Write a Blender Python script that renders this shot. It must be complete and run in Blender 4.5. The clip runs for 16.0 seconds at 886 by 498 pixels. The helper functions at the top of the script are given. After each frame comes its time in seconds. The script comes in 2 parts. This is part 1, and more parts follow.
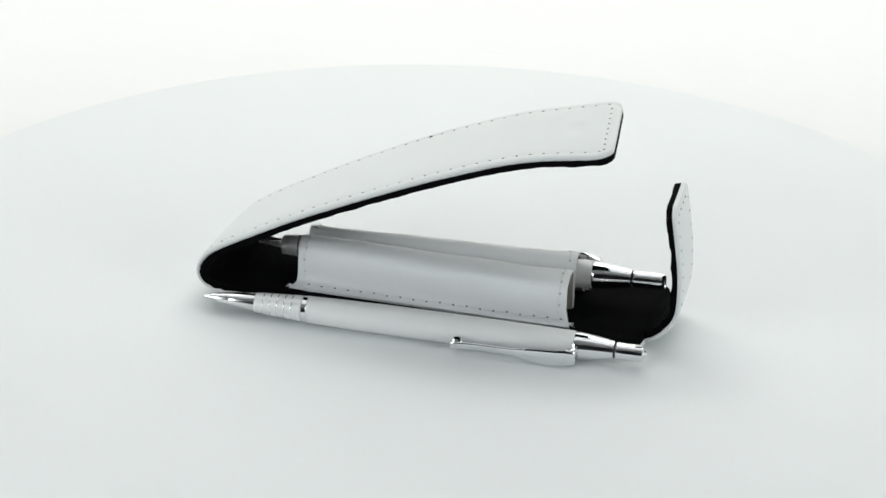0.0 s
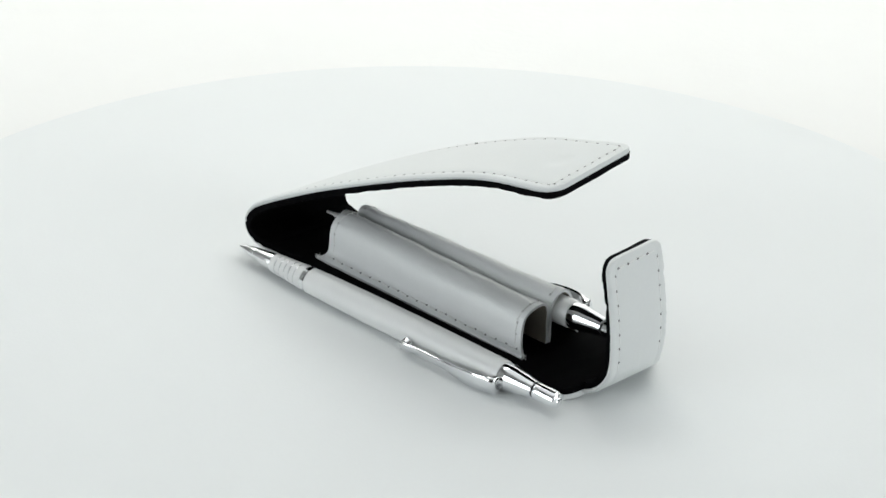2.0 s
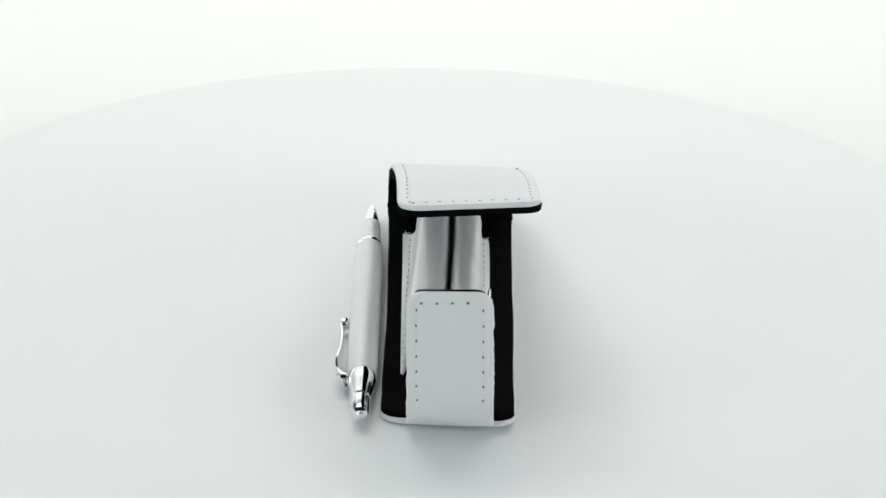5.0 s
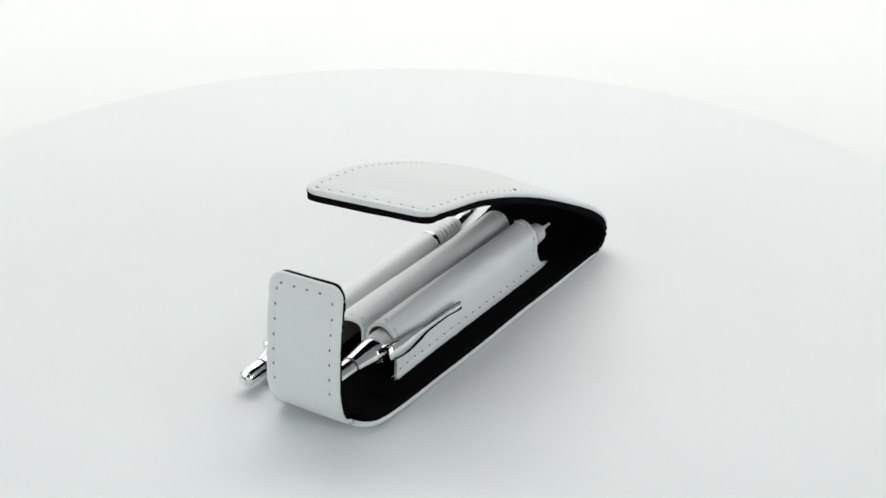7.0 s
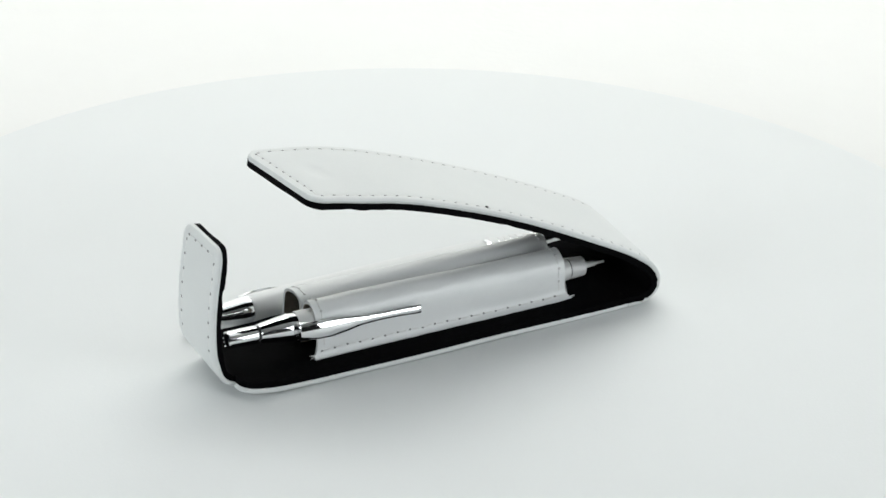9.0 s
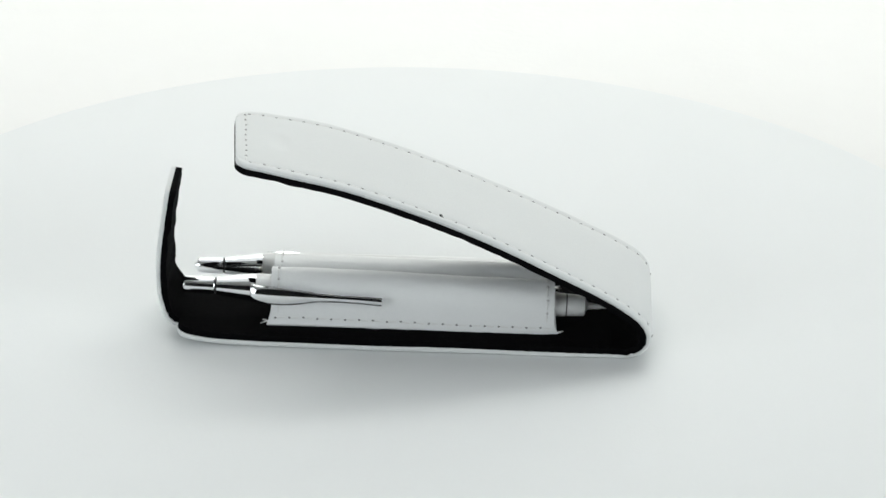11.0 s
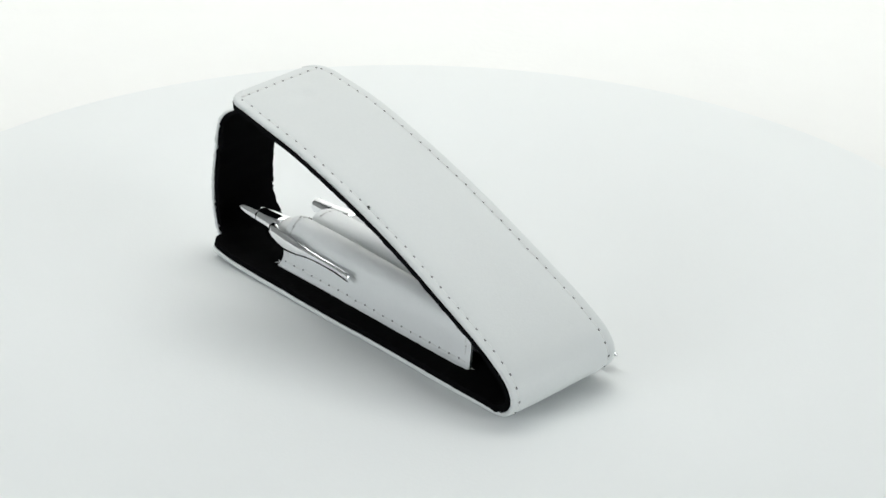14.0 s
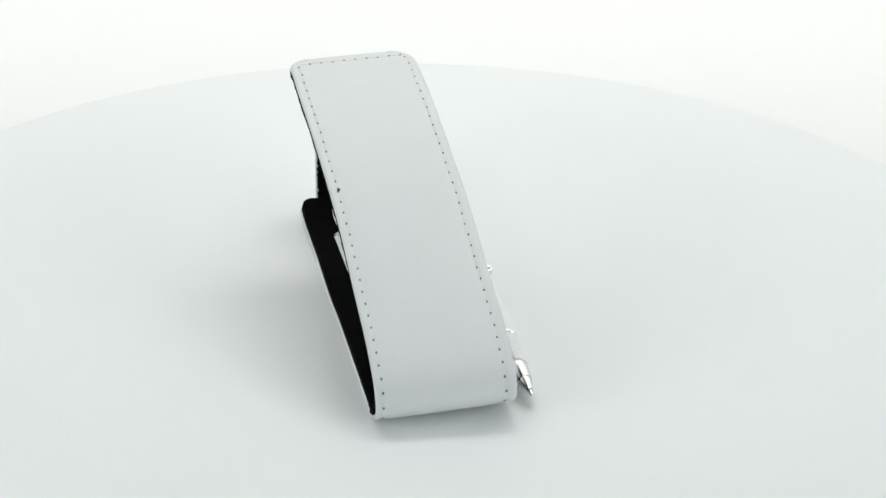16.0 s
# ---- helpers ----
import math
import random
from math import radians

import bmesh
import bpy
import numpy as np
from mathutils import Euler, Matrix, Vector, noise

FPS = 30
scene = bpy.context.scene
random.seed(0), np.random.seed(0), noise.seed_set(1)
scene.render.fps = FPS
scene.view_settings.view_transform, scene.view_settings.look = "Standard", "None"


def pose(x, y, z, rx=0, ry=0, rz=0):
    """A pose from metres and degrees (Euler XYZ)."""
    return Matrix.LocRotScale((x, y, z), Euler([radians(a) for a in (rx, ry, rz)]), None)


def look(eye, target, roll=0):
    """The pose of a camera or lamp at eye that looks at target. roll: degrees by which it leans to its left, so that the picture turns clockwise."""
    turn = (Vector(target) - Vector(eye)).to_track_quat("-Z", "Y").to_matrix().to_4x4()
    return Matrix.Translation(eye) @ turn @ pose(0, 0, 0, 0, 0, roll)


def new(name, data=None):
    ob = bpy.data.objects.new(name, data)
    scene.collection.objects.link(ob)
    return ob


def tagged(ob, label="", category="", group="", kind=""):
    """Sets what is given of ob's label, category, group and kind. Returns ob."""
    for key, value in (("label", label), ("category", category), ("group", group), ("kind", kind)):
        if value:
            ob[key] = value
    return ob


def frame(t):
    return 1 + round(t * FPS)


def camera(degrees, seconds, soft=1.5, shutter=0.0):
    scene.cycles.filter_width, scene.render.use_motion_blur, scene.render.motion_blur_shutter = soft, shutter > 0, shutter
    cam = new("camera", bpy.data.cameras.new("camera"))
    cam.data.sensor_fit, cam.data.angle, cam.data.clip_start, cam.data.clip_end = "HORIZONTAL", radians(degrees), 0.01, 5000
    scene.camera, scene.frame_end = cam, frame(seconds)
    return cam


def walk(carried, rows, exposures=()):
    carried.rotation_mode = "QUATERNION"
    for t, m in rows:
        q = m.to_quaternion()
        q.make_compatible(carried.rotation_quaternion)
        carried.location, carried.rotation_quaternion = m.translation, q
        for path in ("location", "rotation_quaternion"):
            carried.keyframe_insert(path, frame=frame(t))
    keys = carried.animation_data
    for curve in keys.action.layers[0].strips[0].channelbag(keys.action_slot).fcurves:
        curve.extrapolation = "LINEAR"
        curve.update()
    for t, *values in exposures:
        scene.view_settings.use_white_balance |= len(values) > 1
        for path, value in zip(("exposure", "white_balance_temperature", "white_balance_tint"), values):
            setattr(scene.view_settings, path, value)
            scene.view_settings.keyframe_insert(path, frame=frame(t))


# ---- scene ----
SECONDS = 16.0
TURN = -15.211        # degrees per second of the turntable
CASE_TURN = -13.5     # how the case lies on the turntable at the start
MM = 0.001

# ---- camera: stands still on its tripod ----
cam = camera(20.106, SECONDS, soft=1.6)
EYE = Vector((0.0, -0.6979, 0.3738))
VIEW = look(EYE, EYE + Vector((0.00739, 0.89278, -0.45042)), 1.106)
walk(cam, [(0, VIEW), (SECONDS, VIEW)], exposures=[(0, 0.0), (SECONDS, 0.0)])


# ---- light: a photo studio with softboxes round the table ----
def softbox(name, eye, target, width, height, watts, colour=(1, 1, 1)):
    data = bpy.data.lights.new(name, "AREA")
    data.shape, data.size, data.size_y = "RECTANGLE", width, height
    data.energy, data.color = watts, colour
    ob = new(name, data)
    ob.matrix_world = look(eye, target)
    return ob


softbox("softbox_top", (0, 0.30, 1.2), (0, 0.05, 0), 1.7, 1.3, 3.36, (0.955, 1.0, 1.01))
softbox("softbox_side", (-1.1, -0.72, 0.38), (0, 0, 0.05), 0.8, 0.68, 7.15, (0.95, 1.0, 1.02))
softbox("softbox_side", (1.1, -0.72, 0.38), (0, 0, 0.05), 0.8, 0.68, 7.15, (0.955, 1.0, 1.015))
softbox("backdrop_light", (0, 0.75, 1.25), (0, 1.35, 0.1), 1.8, 0.5, 16.3, (0.99, 1.0, 0.965))

world = bpy.data.worlds.new("studio")
world.use_nodes = True
world.node_tree.nodes["Background"].inputs[0].default_value = (0.9, 0.97, 1.0, 1)
world.node_tree.nodes["Background"].inputs[1].default_value = 0.1
scene.world = world


# ---- materials ----
def material(name, colour, rough=0.5, metal=0.0, vary=0.0, grain=0.0, scale=400.0, bump=0.0, bump_scale=600.0, coat=0.0, gloss=0.5):
    """A principled material with two scales of colour variation and a fine relief, in metres of object space."""
    m = bpy.data.materials.new(name)
    m.use_nodes = True
    n, l = m.node_tree.nodes, m.node_tree.links
    b = n["Principled BSDF"]
    b.inputs["Base Color"].default_value = (*colour, 1)
    b.inputs["Roughness"].default_value = rough
    b.inputs["Metallic"].default_value = metal
    b.inputs["Specular IOR Level"].default_value = gloss
    b.inputs["Coat Weight"].default_value = coat
    co = n.new("ShaderNodeTexCoord")

    def noise_at(s, detail):
        t = n.new("ShaderNodeTexNoise")
        t.inputs["Scale"].default_value, t.inputs["Detail"].default_value = s, detail
        l.new(co.outputs["Object"], t.inputs["Vector"])
        return t.outputs["Fac"]

    if vary or grain:
        big, fine = noise_at(scale * 0.08, 3), noise_at(scale, 4)
        mix = n.new("ShaderNodeMath")
        mix.operation = "MULTIPLY_ADD"
        l.new(big, mix.inputs[0])
        mix.inputs[1].default_value, mix.inputs[2].default_value = 2 * vary, 1 - vary
        mix2 = n.new("ShaderNodeMath")
        mix2.operation = "MULTIPLY_ADD"
        l.new(fine, mix2.inputs[0])
        mix2.inputs[1].default_value, mix2.inputs[2].default_value = 2 * grain, 1 - grain
        mul = n.new("ShaderNodeMath")
        mul.operation = "MULTIPLY"
        l.new(mix.outputs[0], mul.inputs[0])
        l.new(mix2.outputs[0], mul.inputs[1])
        tint = n.new("ShaderNodeVectorMath")
        tint.operation = "SCALE"
        tint.inputs[0].default_value = colour
        l.new(mul.outputs[0], tint.inputs["Scale"])
        l.new(tint.outputs[0], b.inputs["Base Color"])
        r = n.new("ShaderNodeMath")
        r.operation = "MULTIPLY_ADD"
        l.new(fine, r.inputs[0])
        r.inputs[1].default_value, r.inputs[2].default_value = 0.15 * rough, 0.92 * rough
        l.new(r.outputs[0], b.inputs["Roughness"])
    if bump:
        bn = n.new("ShaderNodeBump")
        bn.inputs["Strength"].default_value, bn.inputs["Distance"].default_value = 1.0, bump
        l.new(noise_at(bump_scale, 5), bn.inputs["Height"])
        l.new(bn.outputs[0], b.inputs["Normal"])
    return m


LEATHER = material("white_leather", (0.70, 0.722, 0.717), 0.42, vary=0.02, grain=0.02, scale=900, bump=0.00006, bump_scale=1500)
POCKET = material("pocket_leather", (0.825, 0.845, 0.845), 0.31, vary=0.03, grain=0.02, scale=900, bump=0.00008, bump_scale=900)
BACKING = material("bare_leather_back", (0.46, 0.42, 0.36), 0.8, vary=0.08, grain=0.08, scale=900, bump=0.0001, bump_scale=1200)
VELVET = material("black_velvet", (0.0022, 0.0022, 0.0026), 0.95, vary=0.2, grain=0.3, scale=1500, bump=0.0002, bump_scale=1800, gloss=0.05)
THREAD = material("white_thread", (0.78, 0.79, 0.78), 0.6, grain=0.05, scale=3000)
# shade at the stitch ends put into colour: dark in needle holes, grey beside thread
HOLE_SHADE = material("needle_hole_shade", (0.16, 0.16, 0.16), 0.9, grain=0.1, scale=3000)
PALE_SHADE = material("pale_stitch_shade", (0.6, 0.6, 0.6), 0.9, grain=0.1, scale=3000)
SATIN = material("satin_silver_lacquer", (0.77, 0.78, 0.775), 0.46, metal=0.12, vary=0.02, grain=0.02, scale=2500)
BRUSHED = material("brushed_chrome", (0.84, 0.85, 0.85), 0.2, metal=1.0, grain=0.04, scale=1500)
CHROME = material("polished_chrome", (0.86, 0.87, 0.88), 0.07, metal=1.0, grain=0.02, scale=1500)
GROOVE = material("dark_groove", (0.05, 0.05, 0.05), 0.5, metal=0.4, grain=0.05, scale=2000)
DISC = material("matt_white_board", (0.80, 0.82, 0.82), 0.62, vary=0.006, grain=0.006, scale=500, bump=0.00004, bump_scale=900)
PAPER = material("white_paper", (0.86, 0.86, 0.845), 0.8, vary=0.01, grain=0.01, scale=60, bump=0.0001, bump_scale=300)
TENT = material("white_studio_wall", (0.80, 0.81, 0.81), 0.85, vary=0.02, grain=0.02, scale=30, bump=0.0005, bump_scale=60)
WALL = material("grey_studio_wall", (0.03, 0.031, 0.032), 0.85, vary=0.05, grain=0.03, scale=30, bump=0.0005, bump_scale=60)


# ---- mesh helpers ----
def part(name, bm, mat, parent=None, label=""):
    me = bpy.data.meshes.new(name)
    bmesh.ops.recalc_face_normals(bm, faces=bm.faces)
    bm.to_mesh(me)
    bm.free()
    for m in (mat if isinstance(mat, (list, tuple)) else [mat]):
        me.materials.append(m)
    ob = new(name, me)
    if parent:
        ob.parent = parent
    return tagged(ob, label=label)


def smooth(bm, degrees=35):
    bm.normal_update()
    for f in bm.faces:
        f.smooth = True
    for e in bm.edges:
        if len(e.link_faces) == 2 and e.calc_face_angle(0) > radians(degrees):
            e.smooth = False
    return bm


def skin(rings, closed=True, caps=True):
    """A tube through rings of points, all with the same number of points."""
    bm = bmesh.new()
    rows = [[bm.verts.new(p) for p in ring] for ring in rings]
    n = len(rows[0])
    for a, b in zip(rows, rows[1:]):
        for i in range(n if closed else n - 1):
            j = (i + 1) % n
            bm.faces.new((a[i], a[j], b[j], b[i]))
    if caps:
        bm.faces.new(rows[0][::-1])
        bm.faces.new(rows[-1])
    return bm


def lathe(profile, segments=48, centre=(0, 0, 0)):
    """Profile (along, radius) turned about the x axis, in millimetres."""
    rings = []
    for x, r in profile:
        rings.append([(centre[0] + x * MM, centre[1] + r * MM * math.cos(2 * math.pi * k / segments),
                       centre[2] + r * MM * math.sin(2 * math.pi * k / segments)) for k in range(segments)])
    return smooth(skin(rings), 28)


def spline(points, step=1.0):
    """A smooth curve through the points, sampled at even steps."""
    p = [Vector(q) for q in points]
    p = [2 * p[0] - p[1]] + p + [2 * p[-1] - p[-2]]
    fine = []
    for i in range(1, len(p) - 2):
        for k in range(24):
            t = k / 24
            fine.append(0.5 * ((2 * p[i]) + (p[i + 1] - p[i - 1]) * t + (2 * p[i - 1] - 5 * p[i] + 4 * p[i + 1] - p[i + 2]) * t * t
                               + (3 * p[i] - p[i - 1] - 3 * p[i + 1] + p[i + 2]) * t ** 3))
    fine.append(p[-2].copy())
    length = [0.0]
    for a, b in zip(fine, fine[1:]):
        length.append(length[-1] + (b - a).length)
    n = max(2, round(length[-1] / step))
    out, j = [], 0
    for k in range(n + 1):
        s = length[-1] * k / n
        while j < len(fine) - 2 and length[j + 1] < s:
            j += 1
        u = (s - length[j]) / max(1e-9, length[j + 1] - length[j])
        out.append((s, fine[j].lerp(fine[j + 1], min(1, u))))
    return out


class Strip:
    """A strip of leather bent along a curve in the case's upright plane (x, z), with its middle and half width along it."""

    def __init__(self, points, middle, half, outside=1, twist=lambda s: 0.0, skew=lambda s: 0.0, seam=3.0, lean=0.0):
        self.rows = spline(points)
        self.length = self.rows[-1][0]
        self.middle, self.half, self.outside, self.twist, self.skew = middle, half, outside, twist, skew
        self.seam, self.lean = seam, lean

    def at(self, s):
        s = min(max(s, 0), self.length)
        k = min(int(s / self.length * (len(self.rows) - 1)), len(self.rows) - 2)
        (s0, a), (s1, b) = self.rows[k], self.rows[k + 1]
        p = a.lerp(b, (s - s0) / (s1 - s0))
        lo, hi = self.rows[max(k - 1, 0)][1], self.rows[min(k + 2, len(self.rows) - 1)][1]
        d = (hi - lo).normalized()
        return p, d, Vector((-d.y, d.x)) * self.outside

    def point(self, s, y, off):
        p, d, n = self.at(s)
        q = p + n * off
        side = (y - self.middle(s)) / 20
        return Vector(((q.x + self.skew(s) * side) * MM, y * MM, (q.y + self.twist(s) * side) * MM))

    def inset(self, s, side):
        """How far the seam runs from the edge on either side."""
        return self.seam - side * self.lean * (1 - s / self.length)

    def stations(self):
        out = [0.0, 0.15, 0.5]
        s = 1.0
        while s < self.length - 1.2:
            out.append(s)
            s += 1.0
        out = [q for q in out if q < self.length - 4.2]
        return out + [self.length - e for e in (4.0, 3.4, 3.0, 2.6, 2.0, 1.0, 0.5, 0.15, 0.0)]

    def layer(self, outer, inner, crown=0.0, groove=0.0, fray=0.0, round_by=0.5, seed=0, dent=0.0, lump=0.0, narrow=0.0):
        """A sheet between two offsets from the curve, with rounded sides, a padded middle and a stitched groove."""
        across = [0.0, 0.25, 0.6, 1.2, 2.0, 2.6, 3.0, 3.4, 4.2, 6.0, 9.0, 11.0, 12.5, 14.0, 15.5, 17.0]
        rings = []
        for s in self.stations():
            h, mid = self.half(s, self.length) - (narrow(s) if callable(narrow) else narrow), self.middle(s)
            end = min(1.0, min(s, self.length - s) / 6 + 0.0)
            ring = []
            for side in (1, -1):
                pts = []
                for e in across:
                    shift = self.inset(s, side) - 3.0
                    w = max(h - e - shift * (e / 3 if e < 3 else max(0, 1 - (e - 3) / 6)), 0.02 * (18 - e))
                    drop = round_by * (1 - min(1, e / 0.9)) ** 2
                    dip = groove * max(math.exp(-((e - 3.0) / 0.45) ** 2), math.exp(-((self.length - s - 3.0) / 0.45) ** 2) if e >= 3 else 0)
                    pad = crown * (1 - math.exp(-max(0, e - 3.0) / 2.5)) * end
                    pts.append((w, outer - drop - dip + pad - dent * math.exp(-(((s - self.length + 13) / 3.5) ** 2 + (w / 4.5) ** 2) ** 2)))
                if side == 1:
                    ring = pts + [(0.0, outer + crown * end - groove * math.exp(-((self.length - s - 3.0) / 0.45) ** 2) - dent * math.exp(-((s - self.length + 13) / 3.5) ** 4))]
                else:
                    ring += [(-w, o) for w, o in pts[::-1]]
            low = []
            for w in (-h + 0.3, -h * 0.5, 0, h * 0.5, h - 0.3):
                low.append((w, inner - lump * max(-0.7, noise.noise(Vector((s * 0.2 + seed, w * 0.1, 4.0))) + 0.25 * noise.noise(Vector((s * 0.6 + seed, w * 0.3, 8.0))))))
            ring += low
            out = []
            for i, (w, o) in enumerate(ring):
                f = fray * noise.noise(Vector((s * 1.1 + seed, (w > 0) * 9.0 + seed, o * 0.6))) if abs(w) > h - 1 else 0
                f = min(f, 0.18)
                out.append(self.point(s, mid + w + (f if w > 0 else -f), o + f * 0.4))
            rings.append(out)
        return smooth(skin(rings), 50)


def rounded(half, r, from_start, from_end):
    """Half width along a strip whose ends have corners of radius r."""
    def at(s, length):
        h = half(s) if callable(half) else half
        d = min(s if from_start else 1e9, (length - s) if from_end else 1e9)
        if d < r:
            h -= r - math.sqrt(max(0.0, r * r - (r - d) ** 2))
        return h
    return at


def along(pairs):
    """A smooth value from (position, value) pairs."""
    xs, ys = zip(*pairs)

    def at(s):
        if s <= xs[0]:
            return ys[0]
        for i in range(len(xs) - 1):
            if s <= xs[i + 1]:
                t = (s - xs[i]) / (xs[i + 1] - xs[i])
                return ys[i] + (ys[i + 1] - ys[i]) * t * t * (3 - 2 * t)
        return ys[-1]
    return at


# ---- the setting: studio room, paper sweep, turntable ----
def box_room():
    """Walls, floor and ceiling of the studio, each a slab of its own."""
    spans = {"floor": ((-2.6, 2.6), (-2.6, 2.6), (-0.15, -0.032)), "ceiling": ((-2.6, 2.6), (-2.6, 2.6), (1.9, 2.0)),
             "wall_north": ((-2.5, 2.5), (2.5, 2.6), (-0.032, 1.9)), "wall_south": ((-2.5, 2.5), (-2.6, -2.5), (-0.032, 1.9)),
             "wall_east": ((2.5, 2.6), (-2.6, 2.6), (-0.032, 1.9)), "wall_west": ((-2.6, -2.5), (-2.6, 2.6), (-0.032, 1.9))}
    for name, (xs, ys, zs) in spans.items():
        bm = bmesh.new()
        bmesh.ops.create_cube(bm, size=1)
        for v in bm.verts:
            v.co = Vector([(a + b) / 2 + c * (b - a) for (a, b), c in zip((xs, ys, zs), v.co)])
        dark = name in ("wall_south", "floor")
        tagged(part(name, bm, WALL if dark else TENT), ("plain dark grey studio " if dark else "plain white studio ") + name.split("_")[0], name.split("_")[0], kind="structure")


def paper_sweep():
    """White background paper: flat under the turntable, then curving up behind it."""
    line = [(-0.75, -0.03), (0.0, -0.03), (0.75, -0.03), (1.0, 0.0), (1.2, 0.12), (1.32, 0.35), (1.36, 0.8), (1.36, 1.5)]
    rows = [p for _, p in spline(line, 0.03)]
    rings = []
    for i, p in enumerate(rows):
        d = (rows[min(i + 1, len(rows) - 1)] - rows[max(i - 1, 0)]).normalized()
        q = p + Vector((d.y, -d.x)) * 0.002
        rings.append([(-1.3, p.x, p.y), (1.3, p.x, p.y), (1.3, q.x, q.y), (-1.3, q.x, q.y)])
    return tagged(part("backdrop", smooth(skin(rings), 50), PAPER), "white seamless paper sweep behind and under the turntable", "backdrop", kind="structure")


def turntable():
    thing = new("turntable")
    bm = bmesh.new()
    n, cx, cy, r = 160, 2.6 * MM, 1.2 * MM, 201.7 * MM
    profile = [(0.0, 0.0), (0.4, 0.0), (0.8, 0.0), (1 - 0.004, 0.0), (1 - 0.001, -0.3 * MM), (1.0, -0.9 * MM), (1.0, -4 * MM), (0.998, -4.6 * MM), (0.99, -5 * MM), (0.0, -5 * MM)]
    rows = []
    for f, z in profile:
        rows.append([bm.verts.new((cx, cy, z))] if f == 0 else
                    [bm.verts.new((cx + f * r * math.cos(2 * math.pi * k / n), cy + f * r * math.sin(2 * math.pi * k / n), z)) for k in range(n)])
    for a, b in zip(rows, rows[1:]):
        for k in range(n):
            j = (k + 1) % n
            bm.faces.new([a[0], b[k], b[j]] if len(a) == 1 else [a[k], b[0], a[j]] if len(b) == 1 else [a[k], b[k], b[j], a[j]])
    part("top_plate", smooth(bm, 40), DISC, thing, "round matt white top")
    bm = bmesh.new()
    bmesh.ops.create_cone(bm, segments=64, cap_ends=True, radius1=0.10, radius2=0.095, depth=0.025, matrix=pose(0, 0, -0.0175))
    part("base", smooth(bm), DISC, thing)
    return tagged(thing, "round matt white turntable on white paper", "turntable")


box_room()
paper_sweep()
TABLE = turntable()


# ---- the pen case ----
FLAP = 155.4  # length of the flap along its bend
FOLD = Strip([(-58, 3.2), (-62.4, 3.3), (-66.3, 4.3), (-68.7, 6.4), (-69.2, 9.4), (-67.8, 12.7), (-63.9, 16.4), (-53, 22.9), (-32, 33.6),
              (-11, 43.2), (8.4, 51.0), (27.6, 57.5), (45, 61.2), (57.2, 63.4)],
             along([(0, 8.9), (30, 9.2), (60, 9.9), (FLAP - 9, 12.2), (FLAP, 13.2)]), rounded(along([(0, 20.9), (30, 20.8), (60, 20.6), (FLAP - 9, 20.7), (FLAP, 20.3)]), 5.0, False, True), outside=1,
             twist=along([(0, -1.2), (14, -1.5), (40, -0.9), (80, -0.5), (130, -0.6), (155, 0.2)]), skew=along([(0, 0.0), (8, 0.9), (30, 0.6), (155, -1.8)]), seam=2.9, lean=0.7)
BASE = Strip([(-58.05, 3.2), (-20, 2.4), (20, 2.0), (50, 2.0), (62, 2.2), (73.2, 3.3)],
             along([(0, 8.9), (60, 8.3), (112, 7.1), (131, 6.8)]),
             lambda s, l: 20.7 - 0.7 * s / l if s < l - 5.5 else 14.5 + math.sqrt(max(0, 30.25 - (s - l + 5.5) ** 2)), outside=-1,
             twist=along([(0, -1.2), (60, 0.0), (106, 0.1), (118, 0.5), (131, 1.2)]), skew=along([(0, 0.0), (95, 0.0), (131, 3.0)]))
TAB = Strip([(73.15, 3.3), (76.4, 4.9), (79.0, 8.6), (80.5, 14.5), (80.4, 25), (79.0, 36), (77.2, 47.3)],
            along([(0, 7.4), (14, 7.3), (45, 6.8)]), rounded(along([(0, 13.0), (8, 12.5), (50, 12.4)]), 4.2, False, True), outside=-1,
            twist=along([(0, 1.2), (10, 0.0)]), skew=along([(0, 3.0), (11, 0.0)]))


def stitch_mesh(shade, wide=1.0):
    """One stitch: a short raised thread and a dab at its end, coloured as the shade in needle holes."""
    bm = bmesh.new()
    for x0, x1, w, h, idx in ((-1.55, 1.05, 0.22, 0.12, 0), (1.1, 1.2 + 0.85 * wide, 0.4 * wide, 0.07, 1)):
        vs = []
        for x, k in ((x0, 0.35), (x0 + 0.25, 1), (x1 - 0.25, 1), (x1, 0.35)):
            vs.append([bm.verts.new((x * MM, s * w * k * MM, z * MM * (k if z > 0 else 1))) for s, z in ((-1, -0.1), (-0.6, h), (0.6, h), (1, -0.1))])
        for a, b in zip(vs, vs[1:]):
            for i in range(3):
                bm.faces.new((a[i], a[i + 1], b[i + 1], b[i])).material_index = idx
        bm.faces.new(vs[0]).material_index = idx
        bm.faces.new(vs[-1][::-1]).material_index = idx
    bmesh.ops.recalc_face_normals(bm, faces=bm.faces)
    for f in bm.faces:
        f.smooth = True
    me = bpy.data.meshes.new("stitch")
    bm.to_mesh(me)
    bm.free()
    me.materials.append(THREAD)
    me.materials.append(shade)
    return me


STITCH = stitch_mesh(HOLE_SHADE, 0.9)
PALE_STITCH = stitch_mesh(PALE_SHADE)
FINE_STITCH = stitch_mesh(HOLE_SHADE, 0.72)


def stitch(parent, p, ahead, up, mesh):
    x = ahead.normalized()
    z = (up - x * up.dot(x)).normalized()
    y = z.cross(x)
    m = Matrix((x, y, z)).transposed().to_4x4()
    m.translation = p
    ob = new("stitch", mesh)
    ob.parent = parent
    ob.matrix_local = m @ pose(0, 0, 0, 0, 0, random.uniform(-7, 7))
    return ob


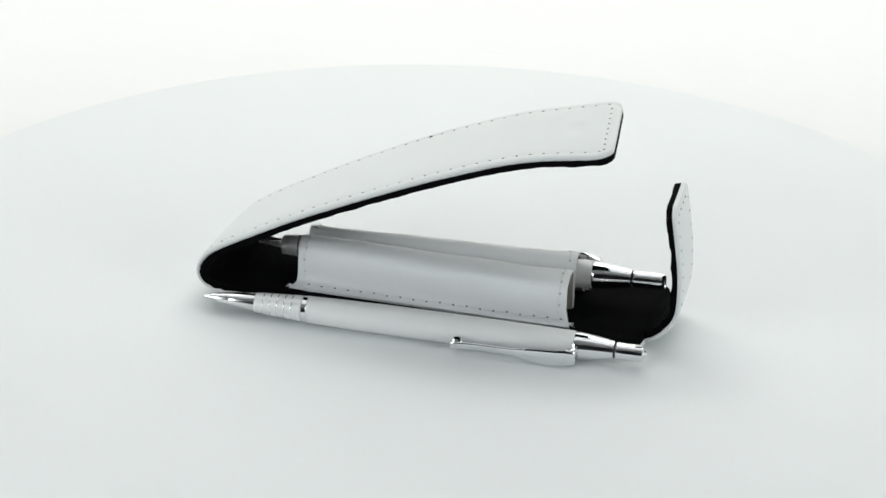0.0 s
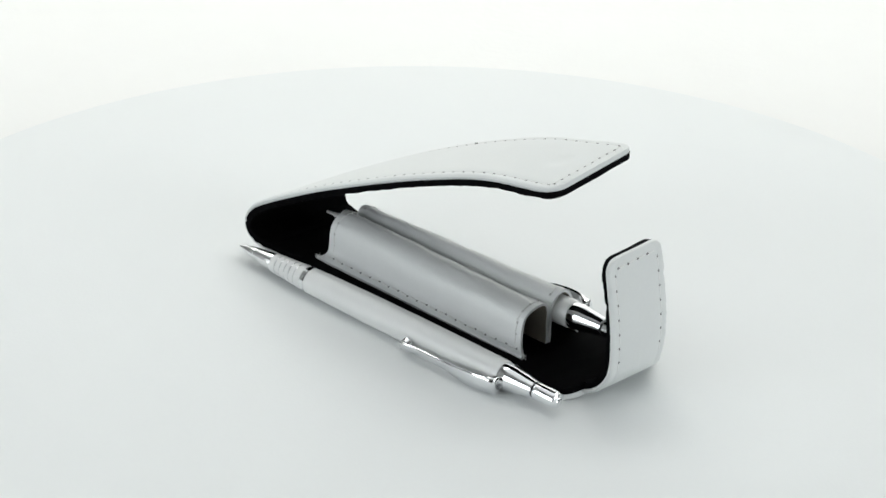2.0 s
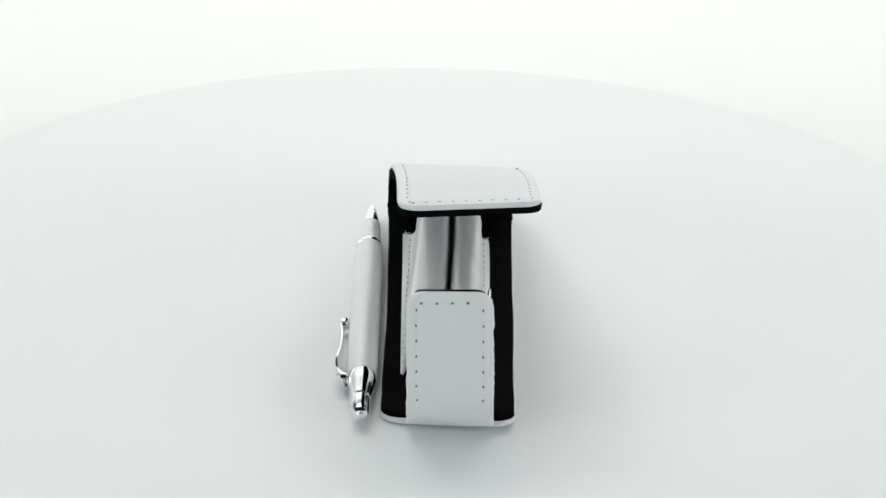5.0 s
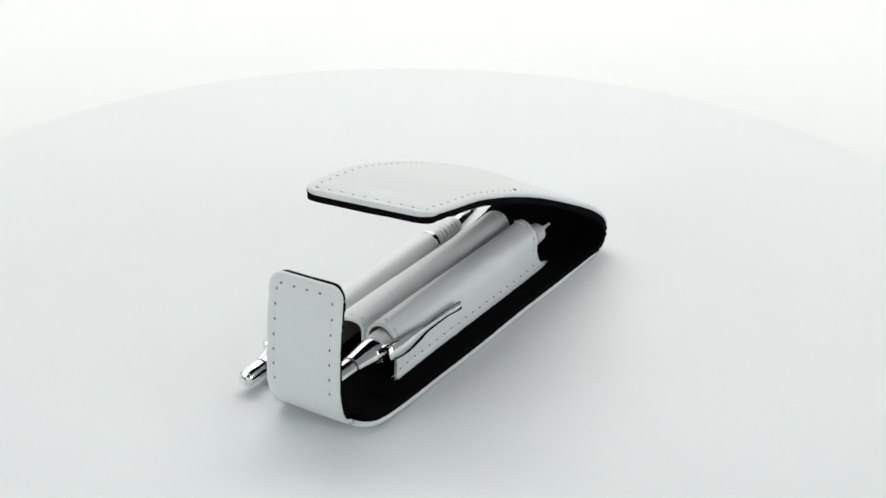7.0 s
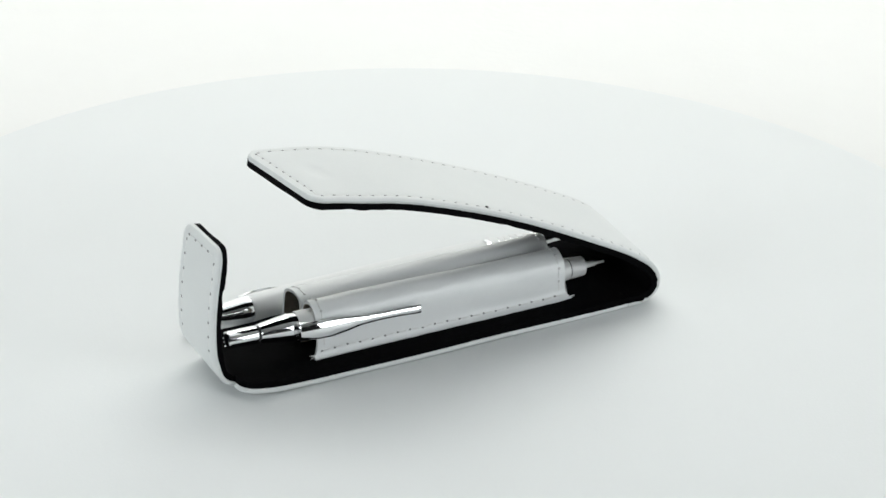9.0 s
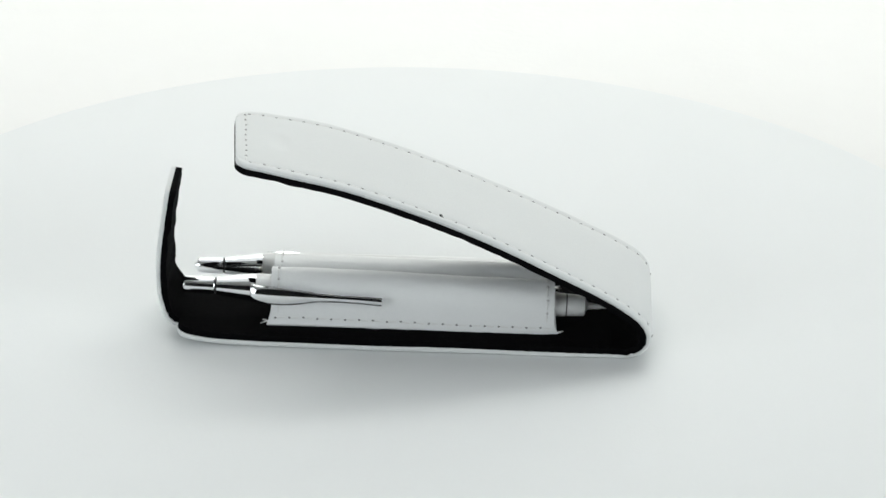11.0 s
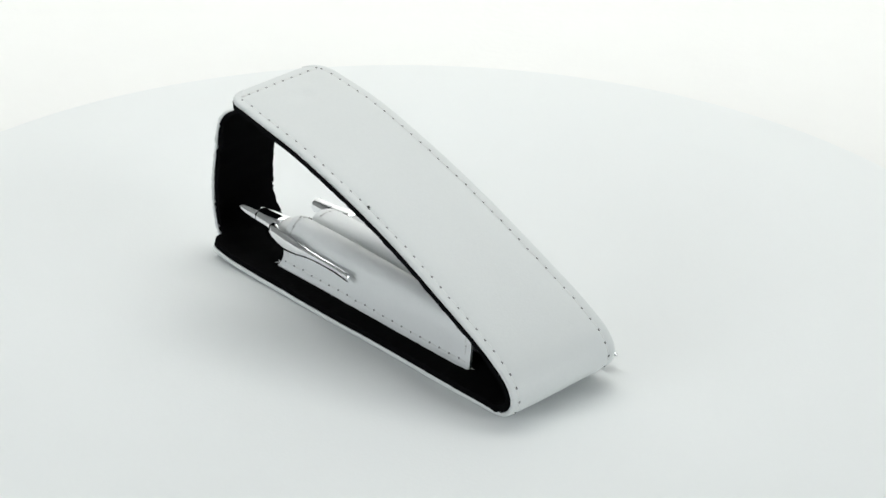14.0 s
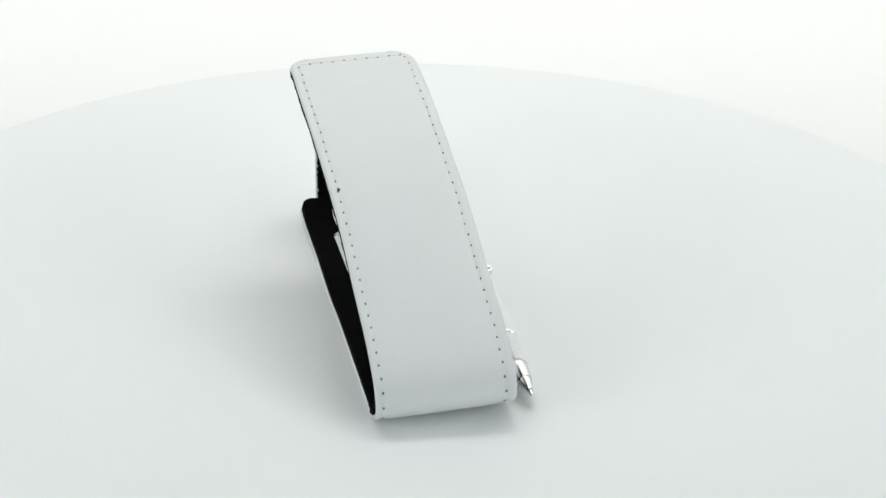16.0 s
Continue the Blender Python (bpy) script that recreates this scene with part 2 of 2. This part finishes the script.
def sew(parent, line, up, spacing=4.2, mesh=None):
    """Stitches along a line of points, with the outward direction at each."""
    length = [0.0]
    for a, b in zip(line, line[1:]):
        length.append(length[-1] + (b - a).length / MM)
    n = int(length[-1] / spacing)
    j = 0
    for k in range(n):
        s = (k + 0.5) * length[-1] / n
        while length[j + 1] < s:
            j += 1
        u = (s - length[j]) / (length[j + 1] - length[j])
        stitch(parent, line[j].lerp(line[j + 1], u), line[j + 1] - line[j], up[j], mesh or STITCH)


def sew_strip(parent, strip, off, start):
    inset = strip.seam
    for side in (1, -1):
        line, up = [], []
        s = start
        while s < strip.length - inset - 0.6:
            h = strip.half(s, strip.length) - strip.inset(s, side)
            line.append(strip.point(s, strip.middle(s) + side * h, off))
            n = strip.at(s)[2]
            up.append(Vector((n.x, 0, n.y)))
            s += 1.0
        sew(parent, line, up)
    s = strip.length - inset
    h = strip.half(strip.length - 6, strip.length) - inset - 0.7
    n = strip.at(s)[2]
    line = [strip.point(s, strip.middle(s) + h * (1 - k / 10), off + 0.14) for k in range(21)]
    sew(parent, line, [Vector((n.x, 0, n.y))] * 21, 3.6)


# tunnel cross sections (y, z) of the two pockets, from the outer seam over the top to the middle seam, at the closed and the open end
TUNNEL_A = ([(-6.9, 5.9), (-4.8, 6.1), (-3.1, 7.2), (-2.4, 10.5), (-1.8, 14.6), (-0.2, 17.4), (3.0, 18.9), (6.2, 18.4), (8.2, 15.5), (8.8, 10), (8.9, 4.2)],
            [(-7.0, 4.3), (-6.4, 4.8), (-6.1, 6.6), (-5.8, 10.5), (-5.3, 14.6), (-4.0, 17.0), (-0.5, 18.4), (3.5, 18.5), (6.0, 16.4), (6.4, 10.0), (6.5, 4.0)])
TUNNEL_B = ([(21.6, 4.0), (20.2, 4.4), (19.1, 6.2), (18.8, 9.5), (18.5, 13.2), (17.2, 16.4), (14.3, 18.2), (11.6, 17.9), (9.8, 15.2), (9.3, 10), (9.1, 4.2)],
            [(19.6, 4.3), (18.8, 4.8), (18.3, 6.6), (18.0, 10.0), (17.5, 14.6), (16.1, 18.0), (13.2, 19.9), (9.8, 19.3), (7.6, 16.4), (6.9, 10.0), (6.75, 4.0)])


def pocket(case, sections, x0, x1, name_label):
    """A soft leather tunnel sewn to the lining: a sheet of 0.9 mm with its seams."""
    thick, n, steps = 0.9, 64, 60
    ends = []
    for sec in sections:
        rows = spline(sec, 0.05)
        ends.append([rows[round(i * (len(rows) - 1) / (n - 1))][1] for i in range(n)])
    turn = 1 if sections[0][0][0] < sections[0][-1][0] else -1

    def outline(f):
        e = f * f * (3 - 2 * f)
        sec = [a.lerp(b, e) for a, b in zip(*ends)]
        nor = []
        for i in range(n):
            d = (sec[min(i + 1, n - 1)] - sec[max(i - 1, 0)]).normalized()
            nor.append(Vector((-d.y, d.x)) * turn)
        return sec, nor

    def place(f, i, off):
        sec, nor = outline(f)
        u = i / (n - 1)
        flange = math.exp(-(u / 0.06) ** 2)
        a, b = x0 - 1.6 * flange, x1 + 1.4 * flange
        x = a + (b - a) * f
        q = sec[i] + nor[i] * off
        lift = min(1, max(0, q.y - 4.5) / 5)
        soft = 0.3 * noise.noise(Vector((x * 0.05 + sections[0][0][0], q.x * 0.16, q.y * 0.12))) + 0.14 * noise.noise(Vector((x * 0.16, q.x * 0.35 + 7, q.y * 0.3)))
        return Vector((x * MM, (q.x + soft * lift) * MM, (q.y + soft * lift) * MM))

    rings = []
    for k in range(steps + 1):
        f = k / steps
        rings.append([place(f, i, 0.0) for i in range(n)] + [place(f, i, -thick) for i in reversed(range(n))])
    bm = smooth(skin(rings), 50)
    bm.verts.index_update()
    for face in bm.faces:
        if all(v.index % (2 * n) >= n for v in face.verts):
            face.material_index = 1
    ob = part("pocket", bm, [POCKET, BACKING], case, name_label)
    i = 4

    def up(f, i):
        q = outline(f)[1][i]
        return Vector((0, q.x, q.y))

    fs = [0.012 + 0.976 * k / 90 for k in range(91)]
    sew(ob, [place(f, i, 0.12) for f in fs], [up(f, i) for f in fs], mesh=FINE_STITCH)
    for f, way in ((0.0, -1), (1.0, 1)):
        for k in range(3):
            bm = lathe([(0, 0.16), (0.7, 0.14), (1.5 + 0.4 * k, 0.04)], 6)
            m = Matrix.Translation(place(f, 2, 0.1)) @ pose(0, 0, 0, 0, -14 + 16 * k, (0 if way > 0 else 180) + random.uniform(-55, 55))
            bm.transform(m)
            part("thread_end", bm, THREAD, ob, "loose white thread end")
    for f in (0.026, 0.974):
        rows = list(range(6, int(n * 0.62)))
        sew(ob, [place(f, q, 0.06) for q in rows], [up(f, q) for q in rows], 3.6, PALE_STITCH)
    return ob


def pen_case():
    case = new("pen_case")
    base = part("base_panel", BASE.layer(1.8, 0.0, round_by=0.8), LEATHER, case, "white leather underside")
    part("lining", BASE.layer(0.03, -1.8, fray=0.2, seed=3, round_by=0.0, lump=0.3, narrow=along([(0, 0.0), (20, 0.3), (60, 0.5)])), VELVET, base, "black velvet lining")
    flap = part("flap", FOLD.layer(1.6, 0.0, crown=0.3, groove=0.17, round_by=0.75, dent=0.4), LEATHER, case, "padded white leather flap standing open")
    part("lining", FOLD.layer(0.03, -2.0, fray=0.6, seed=7, round_by=0.0, lump=0.35, narrow=along([(0, 0.0), (6, -0.3), (22, -0.2), (40, 0.0)])), VELVET, flap, "black velvet lining")
    tab = part("closing_tab", TAB.layer(1.4, 0.0, crown=0.15, groove=0.09, round_by=0.7, fray=0.35, seed=21), LEATHER, case, "white leather closing tab standing upright")
    part("lining", TAB.layer(0.03, -1.9, fray=1.3, seed=11, round_by=0.0, lump=0.7, narrow=0.5), VELVET, tab, "black velvet lining")
    sew_strip(flap, FOLD, 1.5, 8)
    s = min((abs(p.x + 4), s) for s, p in FOLD.rows if p.y > 20)[1]
    knot = lathe([(-0.6, 0.05), (-0.5, 0.35), (0, 0.5), (0.5, 0.35), (0.6, 0.05)], 12)
    for v in knot.verts:
        v.co += FOLD.point(s, FOLD.middle(s) + FOLD.half(s, FOLD.length) - 2.9, 1.5)
    part("thread_knot", knot, GROOVE, flap, "dark thread knot")
    sew_strip(tab, TAB, 1.36, 11)
    pocket(case, TUNNEL_A, -40.6, 46.6, "empty white leather pen loop")
    pocket(case, TUNNEL_B, -40.6, 46.8, "white leather pen loop holding a pencil")
    return tagged(case, "open white leather pen case with black velvet lining on the turntable", "pen case")


CASE = pen_case()


# ---- the pens ----
def clip(thing, start, length, foot):
    """A sprung chrome clip: a waisted strip along -y of the barrel, fixed at the upper end, with a rounded foot."""
    rings = []
    shape = [(0.0, 2.65, 4.3, 2.3), (0.2, 2.85, 4.3, 2.7), (2.0, 2.9, 5.4, 1.8), (3.2, 2.9, 6.1, 1.3), (5.5, 2.85, 6.7, 1.1), (9, 2.8, 7.0, 1.0), (14, 2.3, 6.9, 0.9), (19, 1.5, 6.5, 0.8),
             (25, 1.25, 6.3, 0.8), (31, 1.3, 6.4, 0.8), (35, 1.4, 6.9, 0.8), (36.9, 1.4, 7.1, 0.8), (37.2, 1.25, 7.1, 0.7)]
    for s, w, d, t in shape:
        if foot:
            d += 0.25 * min(1, s / 5)
            w *= 1.08
        x = (start - s * length / 37.2) * MM
        ring = []
        for a, o in ((-1, 0.45), (-0.8, 0.92), (0, 1.0), (0.8, 0.92), (1, 0.45), (0.9, -0.1), (0, 0.0), (-0.9, -0.1)):
            ring.append((x, -(d + t * o) * MM, a * w * MM))
        rings.append(ring)
    ob = part("clip", smooth(skin(rings), 60), CHROME, thing, "polished chrome clip")
    if foot:
        bm = lathe([(-1.7, 0.05), (-1.6, 1.4), (-0.8, 2.1), (0.3, 2.15), (1.2, 1.6), (1.5, 0.05)], 24)
        for v in bm.verts:
            v.co = pose((start - length + 1.6) * MM, -6.1 * MM, 0, 0, 0, 90) @ v.co
        part("clip_foot", bm, CHROME, ob)
    bm = bmesh.new()
    bmesh.ops.create_cube(bm, size=1)
    for v in bm.verts:
        v.co = Vector(((start - 0.9 + v.co.x * 1.8) * MM, (-4.8 + v.co.y * 2.2) * MM, v.co.z * 3.6 * MM))
    bmesh.ops.bevel(bm, geom=bm.edges[:], offset=0.3 * MM, segments=2, affect="EDGES")
    part("clip_bridge", smooth(bm), CHROME, ob)


def pen_body(thing, pencil):
    """All measures along the pen's axis, in millimetres from its tip; the axis is x."""
    if pencil:
        part("lead_sleeve", lathe([(8.7, 0.2), (8.8, 0.42), (12.0, 0.55), (12.2, 0.75), (16.0, 1.1), (16.7, 1.8), (17.2, 0.5)], 24), SATIN, thing, "thin chrome lead sleeve")
    else:
        part("ball_point", lathe([(0, 0.1), (0.15, 0.45), (0.5, 0.6), (2.4, 0.75), (2.6, 1.0)], 24), CHROME, thing)
        part("tip_cone", lathe([(2.4, 0.9), (2.7, 1.15), (8.0, 2.05), (8.2, 2.0), (8.5, 2.0), (8.7, 2.15), (16.8, 2.95), (17.2, 2.8)], 48), BRUSHED, thing, "satin chrome tip cone")
    far = 1.6 if pencil else 0.0
    grip = [(16.8, 0.5), (16.9, 2.6), (17.2, 3.15)]
    for x in ((22.8, 28.0) if pencil else (20.0, 22.35, 24.7, 27.05, 29.4)):
        r = 3.35 + 0.06 * (x - 20)
        deep = 0.35 if pencil else 0.16
        grip += [(x - 0.16 - deep / 8, r), (x - 0.12 - deep / 8, r - deep), (x + 0.12 + deep / 8, r - deep), (x + 0.16 + deep / 8, r + 0.02)]
    grip += [(32.3, 4.08), (32.5, 3.95), (32.6, 0.5)]
    part("grip", lathe(grip), SATIN, thing, "ribbed satin silver grip")
    if not pencil:
        for x in (20.0, 22.35, 24.7, 27.05, 29.4):
            r = 3.35 + 0.06 * (x - 20)
            part("groove_ring", lathe([(x - 0.2, 1.0), (x - 0.19, r - 0.06), (x, r - 0.02), (x + 0.19, r - 0.04), (x + 0.2, 1.0)]), BRUSHED, thing, "bright ring in the grip's groove")
    if pencil:
        part("groove_ring", lathe([(22.6, 2.0), (22.62, 3.4), (23.0, 3.42), (23.02, 2.0)]), GROOVE, thing, "dark ring in the grip's groove")
    part("ring", lathe([(32.45, 0.5), (32.5, 3.9), (32.7, 4.15), (34.2, 4.22), (34.4, 4.0), (34.45, 0.5)]), CHROME, thing, "polished chrome ring")
    part("barrel", lathe([(34.3, 0.5), (34.4, 4.05), (34.6, 4.22), (45, 4.5), (62, 4.7), (80, 4.75), (100, 4.65), (118.4, 4.45), (118.9, 4.3), (119.0, 0.5)]), SATIN, thing, "satin silver barrel")
    part("cap_cone", lathe([(118.9, 0.5), (118.95, 4.15), (119.3, 4.3), (122, 4.15), (126, 3.6), (130.6, 2.95), (131.2, 2.9), (131.3, 2.6), (131.35, 0.5)]), CHROME, thing, "polished chrome upper cone")
    part("collar", lathe([(131.2, 0.5), (131.25, 2.4), (131.85, 2.4), (131.9, 0.5)]), GROOVE, thing, "dark gap ring")
    button = [(131.8, 0.5), (131.85, 2.6), (132.1, 2.75), (139.3 + far, 2.6)]
    if pencil:
        button += [(140.0 + far, 2.45), (140.3 + far, 2.2), (140.3 + far, 1.95), (140.0 + far, 1.8), (139.0 + far, 1.75), (139.0 + far, 0.1)]
        # added dark fill: its colour gives the shade inside the hollow button
        part("hollow_shade", lathe([(138.6 + far, 0.2), (138.6 + far, 1.72), (139.6 + far, 1.68), (139.8 + far, 1.4), (139.85 + far, 0.1)], 24), GROOVE, thing, "dark fill painting the shade in the button's hollow end")
    else:
        button += [(140.0, 2.3), (140.35, 1.7), (140.45, 1.15), (140.8, 1.05), (141.1, 0.75), (141.2, 0.1)]
    part("push_button", lathe(button), CHROME, thing, "polished chrome push button")
    clip(thing, 120.3, 40.5 if pencil else 38.5, not pencil)


def ballpoint_pen():
    thing = new("ballpoint_pen")
    pen_body(thing, False)
    return tagged(thing, "silver ballpoint pen with chrome clip lying beside the case", "pen")


def mechanical_pencil():
    thing = new("mechanical_pencil")
    pen_body(thing, True)
    return tagged(thing, "silver mechanical pencil with chrome clip in the leather loop", "pencil")


PEN = ballpoint_pen()
PENCIL = mechanical_pencil()


def lying(tip, end, roll):
    """The pose of a pen in the case's space, from its tip, its end and its turn about its axis."""
    a, b = Vector(tip) * MM, Vector(end) * MM
    x = (b - a).normalized()
    y = Vector((0, 0, 1)).cross(x).normalized()
    m = Matrix((x, y, x.cross(y))).transposed().to_4x4()
    m.translation = a
    return m @ pose(0, 0, 0, roll, 0, 0)


PEN_LIES = lying((-66.9, -17.6, 4.75), (73.1, -18.6, 4.75), 12)
PENCIL_LIES = lying((-67.2, 13.8, 9.4), (72.9, 12.5, 14.1), 189)


# ---- what moves: all that stands on the turntable turns with it ----
def motions():
    times = [k * 0.5 for k in range(33)]
    for thing, base, lies in ((TABLE, 0.0, Matrix()), (CASE, CASE_TURN, Matrix()), (PEN, CASE_TURN, PEN_LIES), (PENCIL, CASE_TURN, PENCIL_LIES)):
        walk(thing, [(t, pose(0, 0, 0, 0, 0, TURN * t + base) @ lies) for t in times])


motions()
